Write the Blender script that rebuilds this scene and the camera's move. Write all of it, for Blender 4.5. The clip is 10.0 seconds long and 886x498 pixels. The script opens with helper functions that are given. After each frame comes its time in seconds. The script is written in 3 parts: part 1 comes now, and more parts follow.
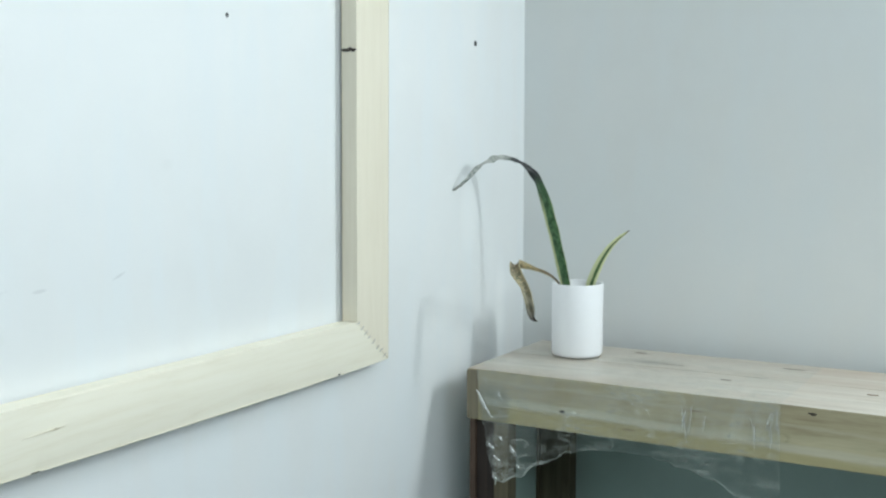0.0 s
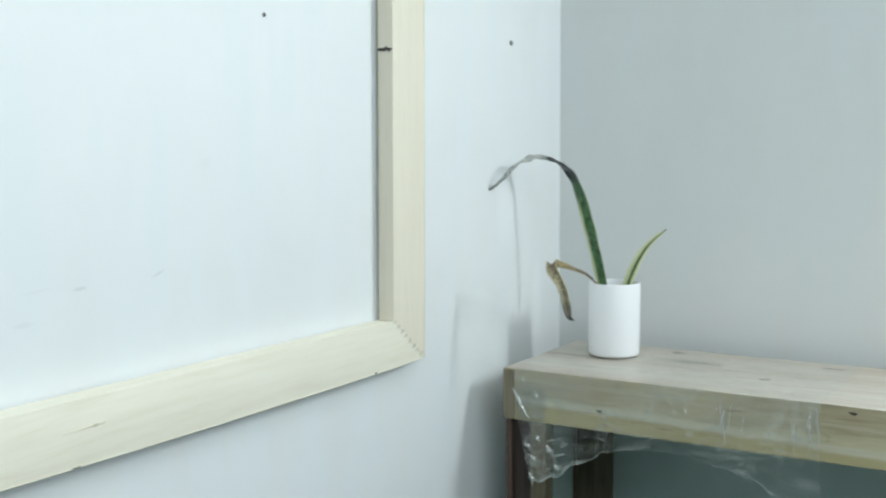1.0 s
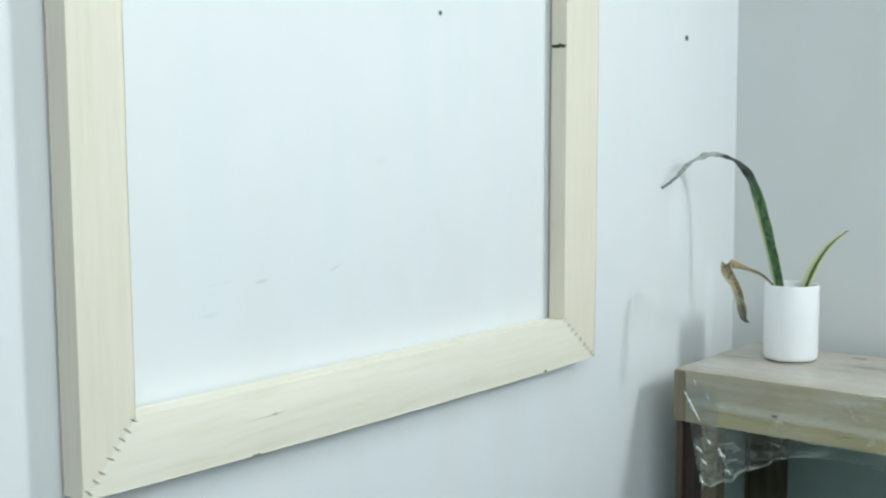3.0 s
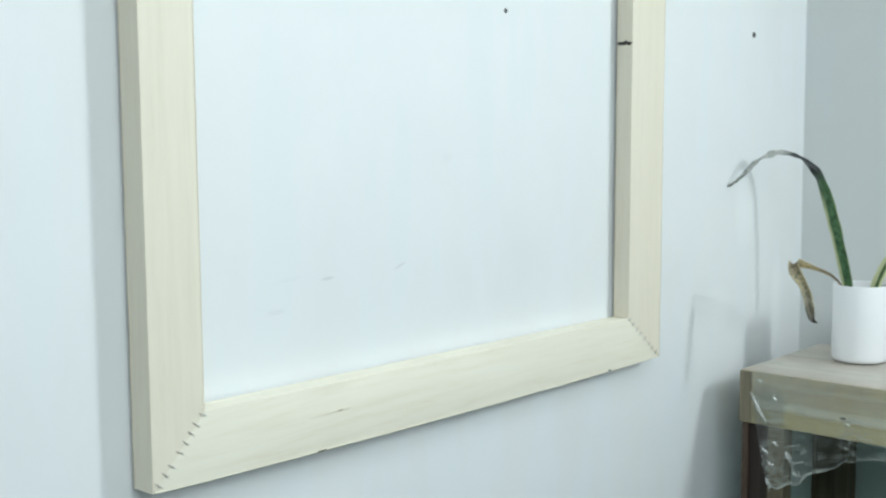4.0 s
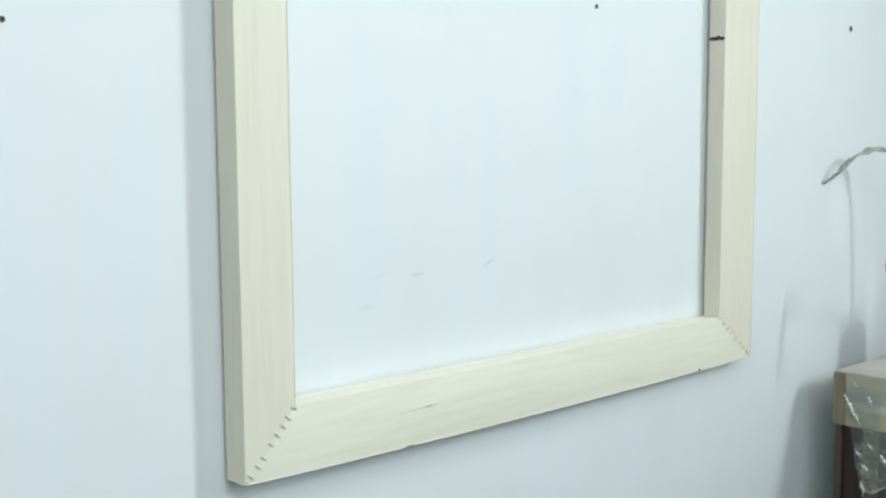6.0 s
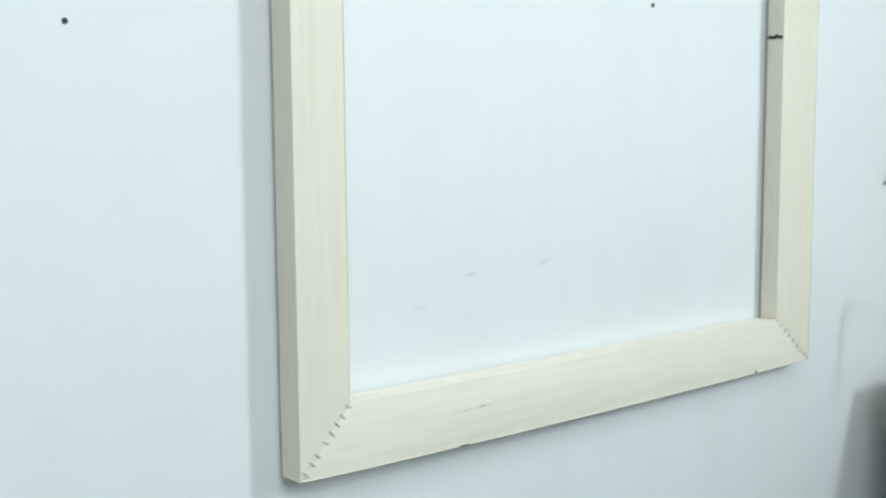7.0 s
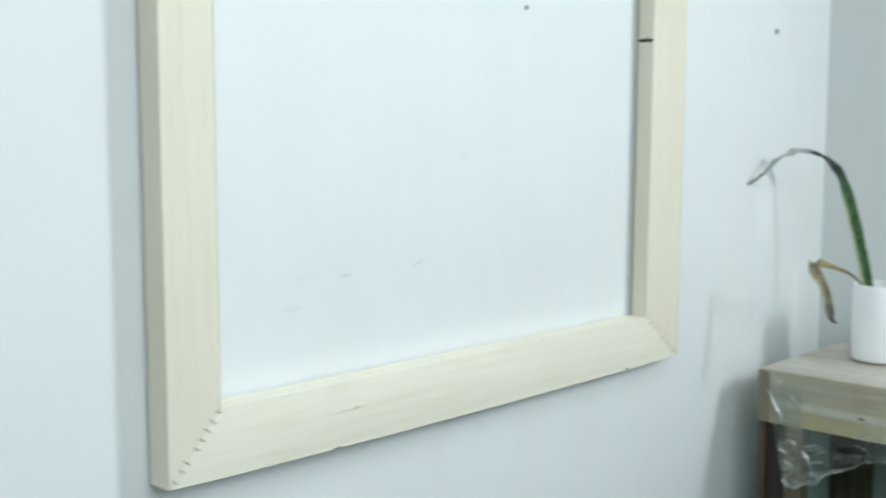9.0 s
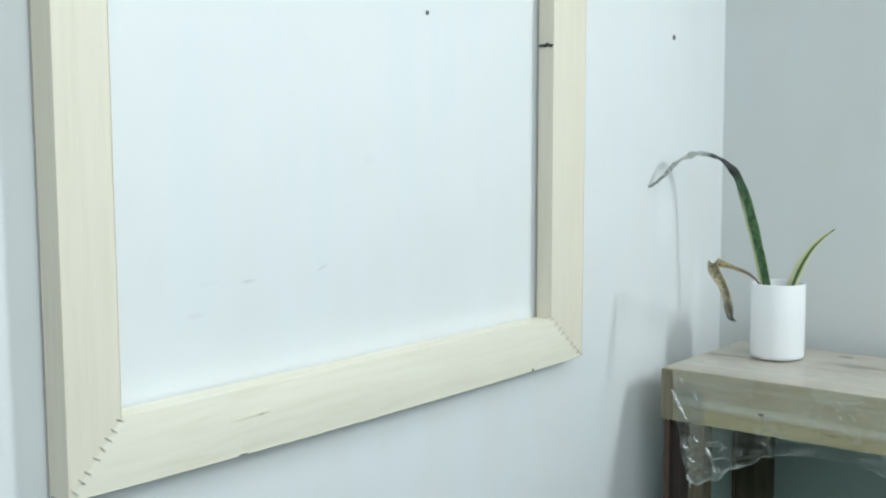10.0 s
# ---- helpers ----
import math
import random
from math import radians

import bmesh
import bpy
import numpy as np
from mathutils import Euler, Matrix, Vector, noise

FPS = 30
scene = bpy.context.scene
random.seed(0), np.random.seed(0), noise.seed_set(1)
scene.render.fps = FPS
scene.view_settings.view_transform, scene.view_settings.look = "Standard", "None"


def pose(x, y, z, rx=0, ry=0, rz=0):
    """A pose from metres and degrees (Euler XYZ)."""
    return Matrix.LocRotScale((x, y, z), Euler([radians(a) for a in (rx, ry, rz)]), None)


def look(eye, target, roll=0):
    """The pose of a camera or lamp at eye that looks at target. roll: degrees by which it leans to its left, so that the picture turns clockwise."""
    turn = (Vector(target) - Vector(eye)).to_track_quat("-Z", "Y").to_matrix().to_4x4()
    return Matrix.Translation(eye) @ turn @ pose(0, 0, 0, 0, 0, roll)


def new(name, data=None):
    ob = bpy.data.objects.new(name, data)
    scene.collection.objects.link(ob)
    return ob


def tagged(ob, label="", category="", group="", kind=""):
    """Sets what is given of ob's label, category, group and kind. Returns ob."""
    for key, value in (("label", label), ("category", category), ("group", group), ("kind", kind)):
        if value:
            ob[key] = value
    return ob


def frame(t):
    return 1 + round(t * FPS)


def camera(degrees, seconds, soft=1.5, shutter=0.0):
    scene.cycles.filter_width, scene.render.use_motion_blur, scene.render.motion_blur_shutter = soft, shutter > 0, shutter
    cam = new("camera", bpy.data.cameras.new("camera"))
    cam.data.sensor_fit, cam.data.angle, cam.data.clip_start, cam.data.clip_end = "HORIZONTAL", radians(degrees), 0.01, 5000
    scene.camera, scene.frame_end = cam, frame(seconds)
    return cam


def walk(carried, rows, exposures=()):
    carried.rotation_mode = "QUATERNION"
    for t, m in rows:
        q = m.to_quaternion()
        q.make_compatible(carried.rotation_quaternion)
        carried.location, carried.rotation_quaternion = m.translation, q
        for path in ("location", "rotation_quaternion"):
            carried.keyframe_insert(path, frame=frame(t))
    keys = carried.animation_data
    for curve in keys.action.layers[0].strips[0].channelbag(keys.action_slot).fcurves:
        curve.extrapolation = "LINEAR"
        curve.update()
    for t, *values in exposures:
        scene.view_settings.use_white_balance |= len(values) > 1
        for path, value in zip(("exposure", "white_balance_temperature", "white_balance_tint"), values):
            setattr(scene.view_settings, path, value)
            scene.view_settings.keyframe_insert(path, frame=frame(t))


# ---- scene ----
cam = camera(41.3, 10.0, soft=2.2, shutter=0.5)
PATH = [
    (0, (1.29, -2.735, 1.296), (0.32, -0.998, 1.088), -0.0),
    (0.5, (1.293, -2.734, 1.29), (0.314, -1.001, 1.087), -0.1),
    (1, (1.289, -2.737, 1.286), (0.267, -1.03, 1.085), -0.3),
    (1.5, (1.286, -2.738, 1.285), (0.184, -1.081, 1.084), -0.4),
    (2, (1.279, -2.743, 1.277), (0.109, -1.133, 1.082), -0.6),
    (2.5, (1.278, -2.742, 1.286), (0.052, -1.175, 1.082), -0.3),
    (2.7, (1.2772, -2.7427, 1.2859), (0.0427, -1.1829, 1.0817), -0.31),
    (4, (1.269, -2.75, 1.285), (-0.057, -1.267, 1.079), -0.4),
    (4.5, (1.267, -2.752, 1.284), (-0.101, -1.309, 1.078), -0.5),
    (5, (1.267, -2.753, 1.286), (-0.136, -1.343, 1.077), -0.5),
    (6.5, (1.262, -2.757, 1.285), (-0.19, -1.398, 1.076), -0.5),
    (7, (1.263, -2.758, 1.285), (-0.227, -1.44, 1.075), -0.5),
    (7.5, (1.26, -2.759, 1.289), (-0.239, -1.453, 1.074), -0.4),
    (8, (1.262, -2.758, 1.294), (-0.229, -1.442, 1.074), -0.3),
    (8.5, (1.263, -2.754, 1.297), (-0.168, -1.374, 1.073), -0.1),
    (9, (1.268, -2.746, 1.3), (-0.08, -1.287, 1.074), 0.1),
    (9.2, (1.2725, -2.7443, 1.2966), (-0.013, -1.2301, 1.0763), -0.01),
    (9.5, (1.276, -2.743, 1.294), (0.039, -1.186, 1.078), -0.1),
    (10, (1.281, -2.743, 1.29), (0.045, -1.184, 1.081), -0.3),
]
walk(cam, [(t, look(eye, target, roll)) for t, eye, target, roll in PATH])

# ---- world and lamps ----
world = bpy.data.worlds.new("world")
scene.world = world
world.use_nodes = True
world.node_tree.nodes["Background"].inputs[0].default_value = (0.8, 0.9, 1.0, 1)
world.node_tree.nodes["Background"].inputs[1].default_value = 0.05


def area_lamp(name, eye, target, width, height, watts, colour, spread=180):
    data = bpy.data.lights.new(name, "AREA")
    data.shape, data.size, data.size_y = "RECTANGLE", width, height
    data.energy, data.color, data.spread = watts, colour, radians(spread)
    ob = new(name, data)
    ob.matrix_world = look(eye, target)
    return ob


EAST, SOUTH, HIGH = 3.6, -4.6, 2.6
LAMP = (2.05, -0.07, 1.95)
area_lamp("soft_lamp", LAMP, (0.0, -2.8, 1.3), 0.36, 0.55, 32.0, (0.865, 0.968, 0.99), 165)
# Unseen overhead fill, added for the ambient level.
area_lamp("overhead_fill", (1.85, -2.7, 2.57), (1.85, -2.7, 0.0), 1.6, 1.6, 44.5, (0.845, 0.96, 1.0))
# Fill added to brighten wall and front faces; the east wall is solid.
area_lamp("east_fill", (EAST - 0.03, -2.2, 1.90), (0.0, -2.2, 1.2), 1.8, 1.0, 25.0, (0.835, 0.955, 1.0))


# ---- materials ----
def nodes_of(name):
    mat = bpy.data.materials.new(name)
    mat.use_nodes = True
    nt = mat.node_tree
    return mat, nt, nt.nodes["Principled BSDF"]


def add(nt, kind, **values):
    node = nt.nodes.new(kind)
    for key, value in values.items():
        node.inputs[key].default_value = value
    return node


def ramp(nt, stops, source):
    node = nt.nodes.new("ShaderNodeValToRGB")
    els = node.color_ramp.elements
    while len(els) < len(stops):
        els.new(0.5)
    for el, (p, c) in zip(els, stops):
        el.position, el.color = p, (*c, 1) if len(c) == 3 else c
    nt.links.new(source, node.inputs["Fac"])
    return node


def coords(nt, scale=(1, 1, 1), where=(0, 0, 0), space="Object"):
    tc = nt.nodes.new("ShaderNodeTexCoord")
    mp = add(nt, "ShaderNodeMapping", Scale=scale, Location=where)
    nt.links.new(tc.outputs[space], mp.inputs["Vector"])
    return mp.outputs["Vector"]


def noise_of(nt, vec, scale, detail=4.0, rough=0.55, distortion=0.0):
    n = add(nt, "ShaderNodeTexNoise", Scale=scale, Detail=detail, Roughness=rough, Distortion=distortion)
    nt.links.new(vec, n.inputs["Vector"])
    return n.outputs["Fac"]


def math_of(nt, op, a, b=None):
    m = nt.nodes.new("ShaderNodeMath")
    m.operation = op
    for slot, v in ((0, a), (1, b)):
        if v is None:
            continue
        if isinstance(v, (int, float)):
            m.inputs[slot].default_value = v
        else:
            nt.links.new(v, m.inputs[slot])
    return m.outputs[0]


def blend(nt, fac, a, b, mode="MIX"):
    m = nt.nodes.new("ShaderNodeMix")
    m.data_type, m.blend_type = "RGBA", mode
    for slot, v in ((0, fac), (6, a), (7, b)):
        if isinstance(v, (int, float)):
            m.inputs[slot].default_value = v
        elif isinstance(v, tuple):
            m.inputs[slot].default_value = (*v, 1)
        else:
            nt.links.new(v, m.inputs[slot])
    return m.outputs[2]


def bump(nt, bsdf, height, strength, distance):
    b = add(nt, "ShaderNodeBump", Strength=strength, Distance=distance)
    nt.links.new(height, b.inputs["Height"])
    nt.links.new(b.outputs["Normal"], bsdf.inputs["Normal"])


def paint(name, colour, marks=(), filled=()):
    """Rolled wall paint with faint roller texture, blotches and scuffs at (y, z, length, height, strength)."""
    mat, nt, bsdf = nodes_of(name)
    vec = coords(nt)
    blotch = noise_of(nt, vec, 1.7, 5, 0.6)
    patch = noise_of(nt, coords(nt, (3, 5, 1.1)), 2.2, 3, 0.5)
    dark = tuple(c * 0.945 for c in colour)
    out = blend(nt, ramp(nt, [(0.35, (0, 0, 0)), (0.68, (1, 1, 1))], blotch).outputs[0], colour, dark)
    cool = (colour[0] * 0.965, colour[1] * 0.985, colour[2] * 1.0)
    out = blend(nt, ramp(nt, [(0.45, (0, 0, 0)), (0.62, (0.8, 0.8, 0.8))], patch).outputs[0], out, cool)
    grain = noise_of(nt, coords(nt, (1, 1, 1)), 34, 3, 0.6, 1.5)
    sep = nt.nodes.new("ShaderNodeSeparateXYZ")
    nt.links.new(vec, sep.inputs[0])
    for y, z, length, height, tilt, strength in marks:
        dy = math_of(nt, "SUBTRACT", sep.outputs[1], y)
        dz = math_of(nt, "SUBTRACT", math_of(nt, "SUBTRACT", sep.outputs[2], z), math_of(nt, "MULTIPLY", dy, tilt))
        a = math_of(nt, "POWER", math_of(nt, "ABSOLUTE", math_of(nt, "DIVIDE", dy, length)), 2.0)
        b = math_of(nt, "POWER", math_of(nt, "ABSOLUTE", math_of(nt, "DIVIDE", dz, height)), 2.0)
        r = math_of(nt, "ADD", math_of(nt, "ADD", a, b), math_of(nt, "MULTIPLY", grain, 1.1))
        f = ramp(nt, [(0.45, (strength,) * 3), (1.0, (0, 0, 0))], math_of(nt, "MULTIPLY", r, 0.7)).outputs[0]
        out = blend(nt, f, out, (0.30, 0.31, 0.32))
    for y, z, length, height, strength in filled:
        a = math_of(nt, "POWER", math_of(nt, "ABSOLUTE", math_of(nt, "DIVIDE", math_of(nt, "SUBTRACT", sep.outputs[1], y), length)), 2.0)
        b = math_of(nt, "POWER", math_of(nt, "ABSOLUTE", math_of(nt, "DIVIDE", math_of(nt, "SUBTRACT", sep.outputs[2], z), height)), 2.0)
        r = math_of(nt, "ADD", math_of(nt, "ADD", a, b), math_of(nt, "MULTIPLY", patch, 0.9))
        f = ramp(nt, [(0.35, (strength,) * 3), (1.0, (0, 0, 0))], math_of(nt, "MULTIPLY", r, 0.7)).outputs[0]
        out = blend(nt, f, out, (0.90, 0.905, 0.90))
    nt.links.new(out, bsdf.inputs["Base Color"])
    bsdf.inputs["Roughness"].default_value = 0.55
    fine = noise_of(nt, vec, 260, 3, 0.6)
    bump(nt, bsdf, fine, 0.12, 0.0006)
    return mat


def wood(name, axis, light, mid, dark, rough=0.6, knots=0.0, seed=0.0, ring=1.0, relief=0.12, layers=None):
    """Sawn timber whose grain runs along the axis."""
    mat, nt, bsdf = nodes_of(name)
    long, wide = 1.1, 16.0
    sc = [wide, wide, wide]
    sc["XYZ".index(axis)] = long
    info = nt.nodes.new("ShaderNodeObjectInfo")
    off = math_of(nt, "MULTIPLY", info.outputs["Random"], 7.0)
    comb = nt.nodes.new("ShaderNodeCombineXYZ")
    for k in range(3):
        nt.links.new(math_of(nt, "ADD", off, seed + k * 3.1), comb.inputs[k])
    base = coords(nt, tuple(sc))
    va = nt.nodes.new("ShaderNodeVectorMath")
    nt.links.new(base, va.inputs[0])
    nt.links.new(comb.outputs[0], va.inputs[1])
    vec = va.outputs[0]
    wave = noise_of(nt, vec, 0.9 * ring, 3, 0.5, 0.6)
    streak = noise_of(nt, vec, 5.5, 5, 0.65)
    fibre = noise_of(nt, vec, 22, 3, 0.6)
    blot = noise_of(nt, coords(nt), 3.0, 3)
    rings = math_of(nt, "FRACT", math_of(nt, "MULTIPLY", wave, 7.0))
    c = ramp(nt, [(0.0, mid), (0.55, light), (0.9, mid), (1.0, dark)], rings).outputs[0]
    c2 = ramp(nt, [(0.3, dark), (0.5, mid), (0.7, light)], streak).outputs[0]
    out = blend(nt, 0.6, c, c2)
    if knots:
        wash = noise_of(nt, vec, 0.55, 2, 0.5)
        out = blend(nt, ramp(nt, [(0.40, (0, 0, 0)), (0.62, (0.8, 0.8, 0.8))], wash).outputs[0], out, (dark[0] * 1.25, dark[1] * 1.1, dark[2] * 1.0))
    f = ramp(nt, [(0.35, (0, 0, 0)), (0.75, (0.45, 0.45, 0.45))], fibre).outputs[0]
    out = blend(nt, f, out, mid)
    out = blend(nt, ramp(nt, [(0.4, (0, 0, 0)), (0.8, (0.5, 0.5, 0.5))], blot).outputs[0], out, light)
    if knots:
        ks = [3.2, 3.2, 5.0]
        ks["XYZ".index(axis)] = 1.5
        vor = add(nt, "ShaderNodeTexVoronoi", Scale=knots)
        nt.links.new(coords(nt, tuple(ks), (seed, 1.3, 0.4)), vor.inputs["Vector"])
        k = ramp(nt, [(0.03, (0.85, 0.85, 0.85)), (0.12, (0.25, 0.25, 0.25)), (0.22, (0, 0, 0))], vor.outputs["Distance"]).outputs[0]
        out = blend(nt, k, out, tuple(d * 0.45 for d in dark))
    if layers:
        # growth layers up the board: a yellow lower layer, a pale streak over it and a few faint ones above
        sep = nt.nodes.new("ShaderNodeSeparateXYZ")
        nt.links.new(coords(nt), sep.inputs[0])
        drift = noise_of(nt, coords(nt, (2.2, 1, 6)), 1.0, 3, 0.5)
        ripple = noise_of(nt, coords(nt, (14, 1, 40)), 1.0, 3, 0.6)
        h = math_of(nt, "ADD", sep.outputs[2], math_of(nt, "MULTIPLY", sep.outputs[0], 0.022))
        h = math_of(nt, "ADD", h, math_of(nt, "MULTIPLY", math_of(nt, "SUBTRACT", drift, 0.5), 0.034))
        h = math_of(nt, "ADD", h, math_of(nt, "MULTIPLY", math_of(nt, "SUBTRACT", ripple, 0.5), 0.010))
        h = math_of(nt, "MULTIPLY", math_of(nt, "SUBTRACT", h, layers), 8.0)
        low = ramp(nt, [(0.28, (0.75, 0.75, 0.75)), (0.36, (0, 0, 0))], h).outputs[0]
        out = blend(nt, low, out, (0.40, 0.35, 0.18))
        pale = ramp(nt, [(0.0, (0, 0, 0)), (0.30, (0, 0, 0)), (0.36, (0.62, 0.62, 0.62)), (0.43, (0.45, 0.45, 0.45)), (0.48, (0, 0, 0)), (0.70, (0, 0, 0)), (0.74, (0.22, 0.22, 0.22)), (0.79, (0, 0, 0))], h).outputs[0]
        out = blend(nt, pale, out, (0.60, 0.585, 0.47))
        # grey stain where the end of the board was handled
        sx = math_of(nt, "POWER", math_of(nt, "DIVIDE", math_of(nt, "ABSOLUTE", math_of(nt, "SUBTRACT", sep.outputs[0], 0.145)), 0.040), 4.0)
        sz = math_of(nt, "POWER", math_of(nt, "DIVIDE", math_of(nt, "ABSOLUTE", math_of(nt, "SUBTRACT", sep.outputs[2], 0.685)), 0.050), 4.0)
        spot = math_of(nt, "ADD", math_of(nt, "ADD", sx, sz), math_of(nt, "MULTIPLY", ripple, 0.7))
        out = blend(nt, ramp(nt, [(0.45, (0.6, 0.6, 0.6)), (1.0, (0, 0, 0))], math_of(nt, "MULTIPLY", spot, 0.7)).outputs[0], out, (0.20, 0.205, 0.17))
    nt.links.new(out, bsdf.inputs["Base Color"])
    bsdf.inputs["Roughness"].default_value = rough
    bump(nt, bsdf, streak, relief, 0.001)
    return mat


def plain(name, colour, rough=0.5, metal=0.0, vary=0.12, scale=30, relief=0.0):
    mat, nt, bsdf = nodes_of(name)
    n = noise_of(nt, coords(nt), scale, 4)
    nt.links.new(blend(nt, n, tuple(c * (1 - vary) for c in colour), tuple(min(1, c * (1 + vary)) for c in colour)), bsdf.inputs["Base Color"])
    bsdf.inputs["Roughness"].default_value, bsdf.inputs["Metallic"].default_value = rough, metal
    if relief:
        bump(nt, bsdf, n, relief, 0.002)
    return mat


def leaf_skin(name, stops, margin, band=0.6, edge=(0.70, 0.86), fade=1.0, middle=0.5):
    """Leaf: colours along its length (v), a pale margin across it (u) that stops where the leaf has dried, cross bands."""
    mat, nt, bsdf = nodes_of(name)
    tc = nt.nodes.new("ShaderNodeTexCoord")
    sep = nt.nodes.new("ShaderNodeSeparateXYZ")
    nt.links.new(tc.outputs["UV"], sep.inputs[0])
    u, v = sep.outputs[0], sep.outputs[1]
    wob = noise_of(nt, coords(nt), 60, 3)
    v2 = math_of(nt, "ADD", v, math_of(nt, "MULTIPLY", math_of(nt, "SUBTRACT", wob, 0.5), 0.06))
    out = ramp(nt, stops, v2).outputs[0]
    mp = add(nt, "ShaderNodeMapping", Scale=(2.2, 30, 1))
    nt.links.new(tc.outputs["UV"], mp.inputs["Vector"])
    bands = noise_of(nt, mp.outputs[0], 1.6, 4, 0.7, 1.0)
    bf = ramp(nt, [(0.45, (0, 0, 0)), (0.56, (band,) * 3)], bands).outputs[0]
    out = blend(nt, bf, out, blend(nt, 1.0, out, (0.25, 0.34, 0.30), "MULTIPLY"))
    e = math_of(nt, "ABSOLUTE", math_of(nt, "MULTIPLY", math_of(nt, "SUBTRACT", u, middle), 2.0))
    e = math_of(nt, "ADD", e, math_of(nt, "MULTIPLY", math_of(nt, "SUBTRACT", wob, 0.5), 0.25))
    ef = ramp(nt, [(edge[0], (0, 0, 0)), (edge[1], (1, 1, 1))], e).outputs[0]
    keep = ramp(nt, [(fade - 0.06, (1, 1, 1)), (fade, (0, 0, 0))], v2).outputs[0]
    out = blend(nt, math_of(nt, "MULTIPLY", ef, keep), out, margin)
    nt.links.new(out, bsdf.inputs["Base Color"])
    bsdf.inputs["Roughness"].default_value = 0.5
    bump(nt, bsdf, bands, 0.25, 0.001)
    return mat


def film_skin(name, sheen, milkiness):
    """Clear cling film: see-through and glossy, its milky creases and cut edges also painted as highlights."""
    mat, nt, bsdf = nodes_of(name)
    nt.nodes.remove(bsdf)
    clear = add(nt, "ShaderNodeBsdfTransparent", Color=(0.985, 0.99, 0.99, 1))
    gloss = add(nt, "ShaderNodeBsdfGlossy", Color=(1, 1, 1, 1), Roughness=0.06)
    haze = add(nt, "ShaderNodeBsdfDiffuse", Color=(0.76, 0.81, 0.745, 1))
    facing = add(nt, "ShaderNodeLayerWeight", Blend=0.5)
    wrinkle = add(nt, "ShaderNodeBump", Strength=0.5, Distance=0.006)
    nt.links.new(noise_of(nt, coords(nt, (55, 40, 26), (1.1, 0.2, 0.5)), 1.0, 3, 0.55, 1.8), wrinkle.inputs["Height"])
    nt.links.new(wrinkle.outputs[0], gloss.inputs["Normal"])
    cloud = noise_of(nt, coords(nt, (14, 14, 9)), 1.0, 4, 0.6, 1.0)
    crease = noise_of(nt, coords(nt, (9, 22, 34), (0.3, 0.1, 0.7)), 1.0, 3, 0.5, 1.6)
    thin = math_of(nt, "ABSOLUTE", math_of(nt, "SUBTRACT", crease, 0.5))
    line = ramp(nt, [(0.0, (0.40, 0.40, 0.40)), (0.014, (0.22, 0.22, 0.22)), (0.06, (0, 0, 0))], thin).outputs[0]
    pucker = noise_of(nt, coords(nt, (70, 30, 16), (0.7, 0.4, 0.2)), 1.0, 3, 0.55, 1.2)
    fine = ramp(nt, [(0.0, (0.16, 0.16, 0.16)), (0.03, (0.05, 0.05, 0.05)), (0.08, (0, 0, 0))], math_of(nt, "ABSOLUTE", math_of(nt, "SUBTRACT", pucker, 0.5))).outputs[0]
    line = math_of(nt, "MAXIMUM", line, fine)
    where = ramp(nt, [(0.33, (0, 0, 0)), (0.56, (1, 1, 1))], cloud).outputs[0]
    tc = nt.nodes.new("ShaderNodeTexCoord")
    sep = nt.nodes.new("ShaderNodeSeparateXYZ")
    nt.links.new(tc.outputs["UV"], sep.inputs[0])
    rim = math_of(nt, "MAXIMUM", ramp(nt, [(0.955, (0, 0, 0)), (0.970, (0.14, 0.14, 0.14)), (0.990, (0.34, 0.34, 0.34))], sep.outputs[1]).outputs[0],
                  ramp(nt, [(0.988, (0, 0, 0)), (0.994, (0.05, 0.05, 0.05))], sep.outputs[0]).outputs[0])
    milk_glint = math_of(nt, "MULTIPLY", where, math_of(nt, "ADD", line, 0.012))
    wavy = math_of(nt, "ADD", sep.outputs[1], math_of(nt, "MULTIPLY", math_of(nt, "SUBTRACT", cloud, 0.5), 0.05))
    loose = ramp(nt, [(0.53, (0.5, 0.5, 0.5)), (0.56, (1.0, 1.0, 1.0))], wavy).outputs[0]
    milk_glint = math_of(nt, "MULTIPLY", milk_glint, loose)
    # Pale band and brighter line painted down the front as the film's reflection.
    strip = ramp(nt, [(0.31, (0.03, 0.03, 0.03)), (0.33, (0.13, 0.13, 0.13)), (0.515, (0.13, 0.13, 0.13)), (0.53, (0.20, 0.20, 0.20)), (0.545, (0.0, 0.0, 0.0))], wavy).outputs[0]
    milk_glint = math_of(nt, "ADD", milk_glint, math_of(nt, "MULTIPLY", strip, math_of(nt, "ADD", where, 0.25)))
    milk_glint = math_of(nt, "MAXIMUM", milk_glint, math_of(nt, "MULTIPLY", rim, math_of(nt, "ADD", where, 0.25)))
    m1 = nt.nodes.new("ShaderNodeMixShader")
    nt.links.new(math_of(nt, "ADD", milk_glint, milkiness), m1.inputs[0])
    nt.links.new(clear.outputs[0], m1.inputs[1])
    nt.links.new(haze.outputs[0], m1.inputs[2])
    m2 = nt.nodes.new("ShaderNodeMixShader")
    nt.links.new(math_of(nt, "ADD", sheen, math_of(nt, "MULTIPLY", 0.24, math_of(nt, "POWER", facing.outputs["Facing"], 4.0))), m2.inputs[0])
    nt.links.new(m1.outputs[0], m2.inputs[1])
    nt.links.new(gloss.outputs[0], m2.inputs[2])
    nt.links.new(m2.outputs[0], nt.nodes["Material Output"].inputs["Surface"])
    return mat


